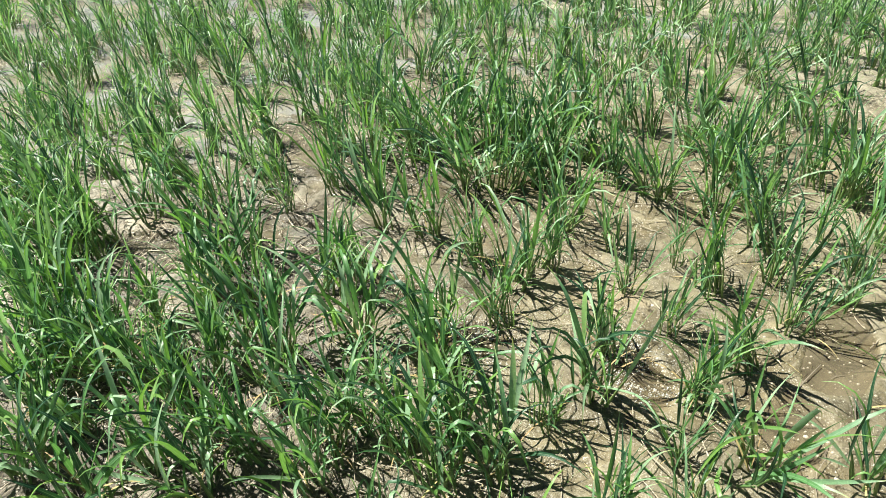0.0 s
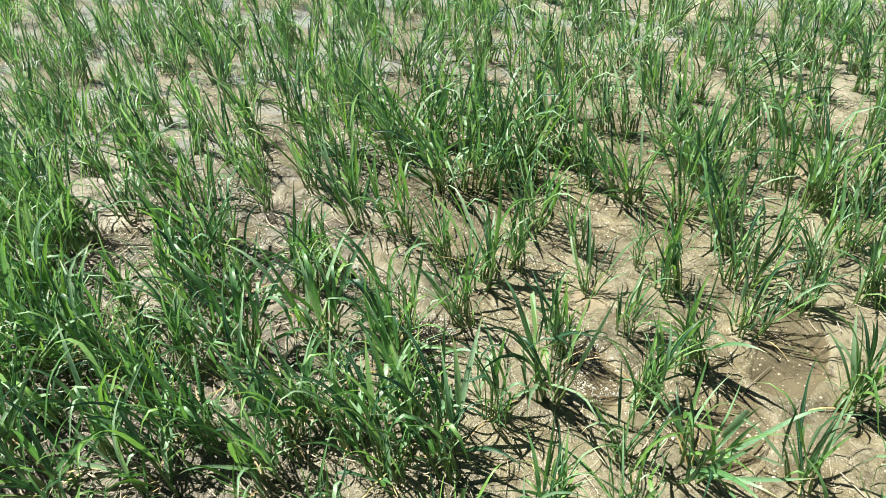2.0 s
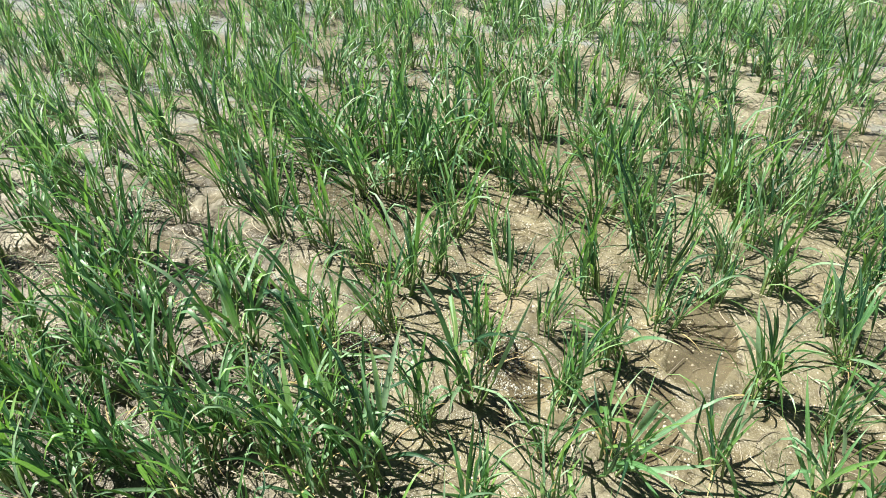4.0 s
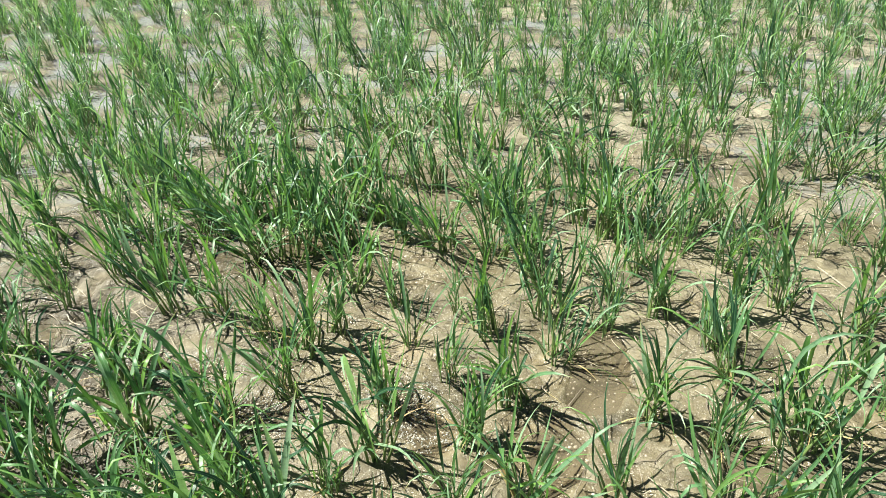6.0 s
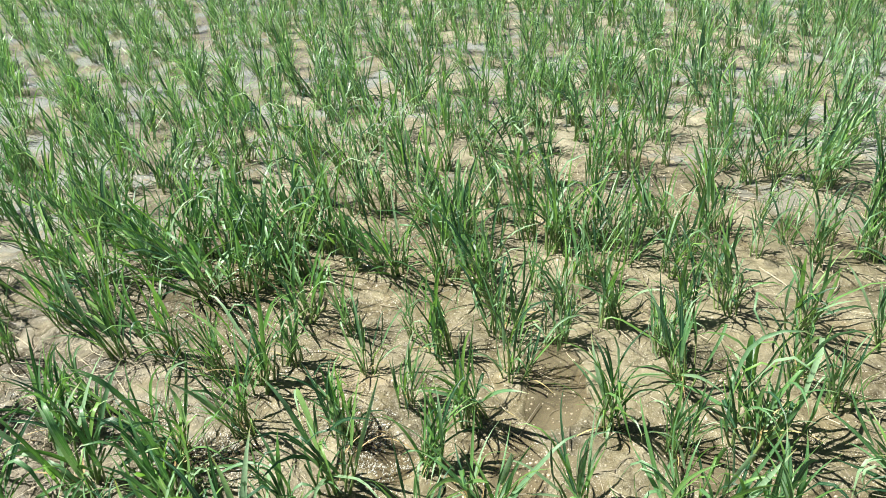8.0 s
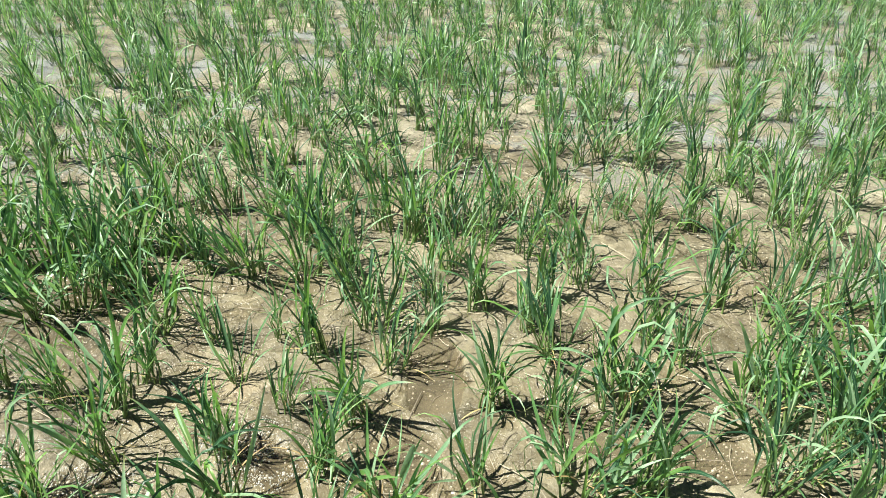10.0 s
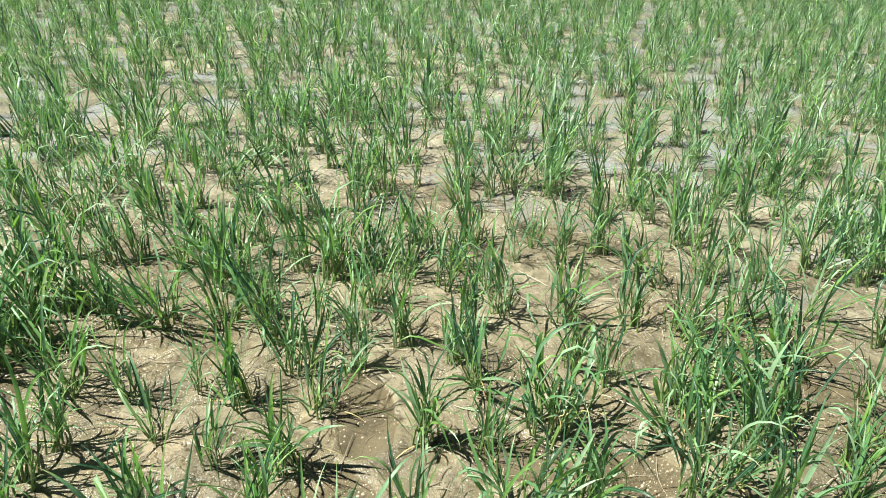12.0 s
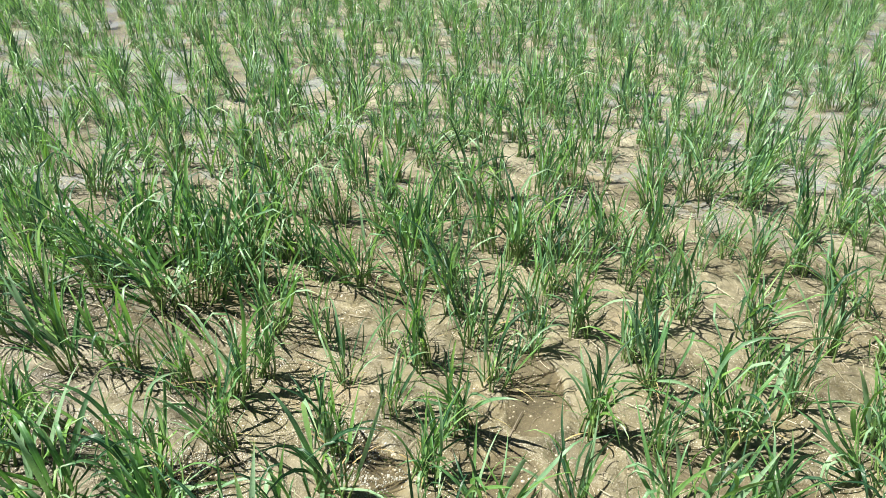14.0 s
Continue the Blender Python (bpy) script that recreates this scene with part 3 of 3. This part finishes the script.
PLANTS_DISTANT = [(4.51, 1.59, 0.30), (4.65, 1.83, 0.29), (4.40, 1.88, 0.22), (4.11, 2.25, 0.31), (5.24, 2.27, 0.33), (5.12, 2.48, 0.33), (3.65, 2.64, 0.31),
    (5.04, 2.68, 0.34), (4.75, 2.84, 0.33), (3.93, 2.98, 0.32), (4.47, 2.99, 0.33), (3.22, 3.04, 0.41), (3.90, 3.38, 0.33), (-1.50, 3.47, 0.29),
    (2.72, 3.58, 0.23), (-0.94, 3.78, 0.28), (3.17, 3.80, 0.28), (-0.67, 3.86, 0.28), (4.01, 3.92, 0.32), (1.93, 3.94, 0.29), (1.27, 3.98, 0.33),
    (-1.29, 4.02, 0.29), (-1.93, 4.08, 0.29), (-0.07, 4.08, 0.30), (0.84, 4.08, 0.30), (-1.66, 4.17, 0.30), (0.69, 4.17, 0.29), (2.19, 4.21, 0.30),
    (1.09, 4.23, 0.35), (1.81, 4.28, 0.30), (2.31, 4.35, 0.22), (1.60, 4.39, 0.30), (2.48, 4.43, 0.29)]
PLANTS_DISTANT_B = [(2.94, 4.48, 0.31), (2.73, 4.59, 0.31), (1.39, 4.65, 0.34), (2.52, 4.71, 0.31), (0.63, 4.76, 0.30), (-0.70, 4.81, 0.33), (2.24, 4.85, 0.30),
    (2.00, 4.88, 0.31), (0.91, 5.06, 0.31)]

PLACED = PLANTS_NEAR_LEFT + PLANTS_LEFT_EDGE + PLANTS_NEAR_MIDDLE + PLANTS_NEAR_RIGHT + PLANTS_MIDDLE_LEFT + PLANTS_MIDDLE + PLANTS_MIDDLE_RIGHT + PLANTS_MIDDLE_RIGHT_B + PLANTS_FAR_LEFT + PLANTS_FAR_RIGHT + PLANTS_FAR_RIGHT_B + PLANTS_DISTANT + PLANTS_DISTANT_B


def plant_pose(x, y, r, lean=7):
    z = max(float(ground_height(x, y)), WATER_LEVEL - 0.01)
    # the wind has set the whole crop leaning a little to the west
    return Matrix.Translation((x, y, z)) @ turn_tilt(185, 3) @ turn_tilt(r.uniform(0, 360), abs(r.gauss(0, lean))) @ turn_tilt(r.uniform(0, 360), 0)


pick = random.Random(3)
for x, y, tall in PLACED:
    r = math.hypot(x - 0.6, y)
    tuft = math.hypot((x - 0.37) / 0.33, (y - 2.10) / 0.25) < 1
    if tuft or (x, y, tall) in PLANTS_LEFT_EDGE:
        kind = "full"
    elif x < 0.38 and y < 1.3:
        kind = pick.choice(("droopy", "droopy", "open", "medium"))
    elif x > 1.15 and r < 1.85 and tall > 0.2:
        kind = pick.choice(("spread", "open", "open", "medium"))
        tall = min(tall, 0.235) if x > 1.85 else tall
    elif r < 1.75:
        kind = "sparse" if tall < 0.17 else pick.choice(("open", "open", "medium", "medium", "sparse"))
    elif tall < 0.18:
        kind = "sparse"
    else:
        kind = pick.choice(("sparse", "medium", "medium", "full"))
    which = pick.randrange(len(PLANS[kind]))
    size = min(max(min(max(tall * 1.06, 0.29 if tuft else 0.18), 0.29 if tuft else 0.255) / HEIGHTS[kind][which], 0.6), 1.5)
    rice_plant(kind, which, plant_pose(x, y, pick), size, r < 1.66)

# the crowded, drooping plants of the bank, and those at the walker's feet
placed_xy = [p[:2] for p in PLACED]


def free_of(x, y, gap):
    return min(math.hypot(px - x, py - y) for px, py in placed_xy) > gap


for i in range(13):
    for j in range(8):
        x, y = -1.1 + 0.122 * i + pick.uniform(-0.05, 0.05), 0.30 + 0.122 * j + pick.uniform(-0.05, 0.05)
        if x + 0.55 * (y - 0.76) < 0.25 and free_of(x, y, 0.105):
            placed_xy.append((x, y))
            rice_plant("droopy", pick.randrange(7), plant_pose(x, y, pick, 11), pick.uniform(0.6, 0.9), math.hypot(x - 0.4, y) < 1.0)
for k in range(34):
    a, d = radians(-20 + 4.0 * k), pick.uniform(0.56, 0.80)
    x, y = 0.6 + d * math.sin(a), d * math.cos(a)
    if free_of(x, y, 0.11):
        placed_xy.append((x, y))
        rice_plant("open", pick.randrange(8), plant_pose(x, y, pick), pick.uniform(0.75, 1.0), True)
placed_xy = np.array(placed_xy)

# ---- the rest of the crop ----


def crop_spots(step, lo, hi, seed):
    r = np.random.default_rng(seed)
    gx, gy = np.meshgrid(np.arange(-9, 15, step), np.arange(0.2, 16, step))
    spots = np.stack([gx.ravel(), gy.ravel()], -1) + r.uniform(-0.42, 0.42, (gx.size, 2)) * step
    d = np.hypot(spots[:, 0] - 0.5, spots[:, 1])
    heading = np.degrees(np.arctan2(spots[:, 0] - 0.5, spots[:, 1]))
    keep = (d >= lo) & (d < hi) & (heading > -75) & (heading < 105)
    spots = spots[keep]
    gap = np.min(np.hypot(spots[:, None, 0] - placed_xy[None, :, 0], spots[:, None, 1] - placed_xy[None, :, 1]), 1)
    open_mud = (spots[:, 0] > -0.1) & (np.hypot(spots[:, 0] - 0.5, spots[:, 1]) < 2.7)
    head = np.degrees(np.arctan2(spots[:, 0] - 0.5, spots[:, 1]))
    away = np.hypot(spots[:, 0] - 0.5, spots[:, 1])
    crowded = (away > 4.8) & (head > 40) | (head < 8) & (away < 4.4)
    kept = r.uniform(0, 1, len(spots)) < np.where(crowded, 1.0, 0.88)
    return spots[kept & (gap > np.where(open_mud, 0.30, 0.135))]


def crop(name, spots, source, seed, label):
    r = random.Random(seed)
    leaves, stems = [], []
    every = [("sparse", i) for i in range(7)] + [("medium", i) for i in range(8)] * 2 + [("full", i) for i in range(6)]
    cache = {k: (joined(PLANS[k[0]][k[1]], source, ("upright", "curved", "arched")), joined(PLANS[k[0]][k[1]], source, ("stem",))) for k in set(every)}
    for x, y in spots:
        m = np.array(plant_pose(x, y, r) @ Matrix.Scale(r.uniform(0.85, 1.15), 4))
        for (verts, faces, uv), pile in zip(cache[r.choice(every)], (leaves, stems)):
            pile.append((verts @ m[:3, :3].T + m[:3, 3], faces, uv))
    holder = tagged(new(name), label, "rice crop", kind="stuff")
    for part_name, pile, material in (("foliage", leaves, LEAF), ("stem_base", stems, STEM)):
        offsets = np.cumsum([0] + [len(p[0]) for p in pile[:-1]])
        part = new(part_name, quick_mesh(part_name, np.concatenate([p[0] for p in pile]), np.concatenate([p[1] + o for p, o in zip(pile, offsets)]), material, np.concatenate([p[2] for p in pile])))
        part.parent, part["kind"] = holder, "stuff"


crop("rice_crop", crop_spots(0.16, 0.7, 3.9, 21), MEDIUM, 31, "rows of young green rice in the flooded paddy")
crop("distant_rice_crop", crop_spots(0.19, 3.9, 12, 22), COARSE, 32, "far young green rice filling the paddy")


# ---- small things on the mud ----
def scatter(name, count, box, chance, shape, material, label, category, seed):
    r = np.random.default_rng(seed)
    piles, n = [], 0
    x = r.uniform(box[0], box[1], count)
    y = r.uniform(box[2], box[3], count)
    keep = r.uniform(0, 1, count) < chance(x, y)
    x, y = x[keep], y[keep]
    z = np.maximum(ground_height(x, y), WATER_LEVEL)
    for px, py, pz in zip(x, y, z):
        verts, faces = shape(r)
        piles.append((verts + (px, py, pz), faces + n))
        n += len(verts)
    me = quick_mesh(name, np.concatenate([p[0] for p in piles]), np.concatenate([p[1] for p in piles]), material)
    return tagged(new(name, me), label, category, kind="stuff")


def foam_bubble(r):
    return bubble(r, 0.62)


def bubble(r, scale=1.0):
    rad = scale * r.uniform(0.0013, 0.0042) * (1.5 if r.random() < 0.12 else 1)
    a = np.arange(6) * math.pi / 3 + r.uniform(0, 1)
    ring = np.stack([np.cos(a) * rad, np.sin(a) * rad * r.uniform(0.6, 1), np.zeros(6)], -1)
    verts = np.concatenate([ring + (0, 0, -0.002), ring * 0.7 + (0, 0, rad * 0.16), [[0, 0, rad * 0.24]]])
    i = np.arange(6)
    j = (i + 1) % 6
    return verts, np.concatenate([np.stack([i, j, j + 6], -1), np.stack([i, j + 6, i + 6], -1), np.stack([i + 6, j + 6, np.full(6, 12)], -1)])


def straw(r):
    length, wide, yaw = r.uniform(0.03, 0.13), r.uniform(0.0012, 0.0035), r.uniform(0, 2 * math.pi)
    t = np.linspace(-0.5, 0.5, 5)
    bow = r.uniform(-0.15, 0.15) * length
    x, y = t * length, bow * np.cos(t * 3)
    z = 0.003 + r.uniform(0, 0.012) + r.uniform(-0.08, 0.08) * length * t
    rows = [np.stack([x, y + s * wide / 2 * (1 - abs(t) * 0.8), z + lift], -1) for s, lift in ((-1, 0), (0, wide * 0.5), (1, 0))]
    verts = np.stack(rows, 1).reshape(-1, 3)
    c, s = math.cos(yaw), math.sin(yaw)
    verts = np.stack([verts[:, 0] * c - verts[:, 1] * s, verts[:, 0] * s + verts[:, 1] * c, verts[:, 2]], -1)
    faces = np.array([(i * 3 + j, i * 3 + j + 1, (i + 1) * 3 + j + 1, (i + 1) * 3 + j) for i in range(4) for j in range(2)])
    return verts, faces


def foam_chance(x, y):
    cluster = np.clip((value_noise(x * 3.1, y * 3.1, 12) + 0.6 * value_noise(x * 9, y * 9, 13) - 0.02) * 3.0, 0.05, 1)
    for cx, cy, a, b, turn, depth in HOLLOWS:
        cluster = np.maximum(cluster, np.clip(1.4 - np.hypot(x - cx, y - cy) / a, 0, 1.0 if depth < 0.023 else 0.3))
    low = np.clip((0.016 - ground_height(x, y)) / 0.02, 0.3, 1)
    return cluster * low


def puddle_chance(x, y):
    inside = np.zeros_like(x)
    for cx, cy, a, b, turn, depth in HOLLOWS:
        if depth < 0.025:
            c, s = math.cos(radians(turn)), math.sin(radians(turn))
            inside = np.maximum(inside, np.clip(1.7 - np.hypot((-(x - cx) * s + (y - cy) * c) / a, ((x - cx) * c + (y - cy) * s) / b), 0, 1))
    return inside * np.clip(0.55 + 2.2 * value_noise(x * 26, y * 26, 15), 0, 1)


def straw_chance(x, y):
    bank = np.clip((0.55 - x - 0.4 * (y - 0.9)) / 0.5, 0, 1) * np.clip((2.1 - y) / 0.9, 0, 1)
    return 0.16 + 0.8 * bank


scatter("mud_bubbles", 80000, (-1.4, 3.3, 0.3, 3.6), foam_chance, bubble, FLECK, "pale bubbles and flecks on the wet mud", "bubbles", 41)
scatter("puddle_foam", 42000, (-0.35, 0.85, 1.0, 1.65), puddle_chance, foam_bubble, FOAM, "whitish foam bubbles crowding small puddles", "foam", 43)
scatter("straw_litter", 15000, (-1.4, 3.2, 0.3, 3.2), straw_chance, straw, STRAW, "dry straw and dead roots littering the mud", "straw", 42)
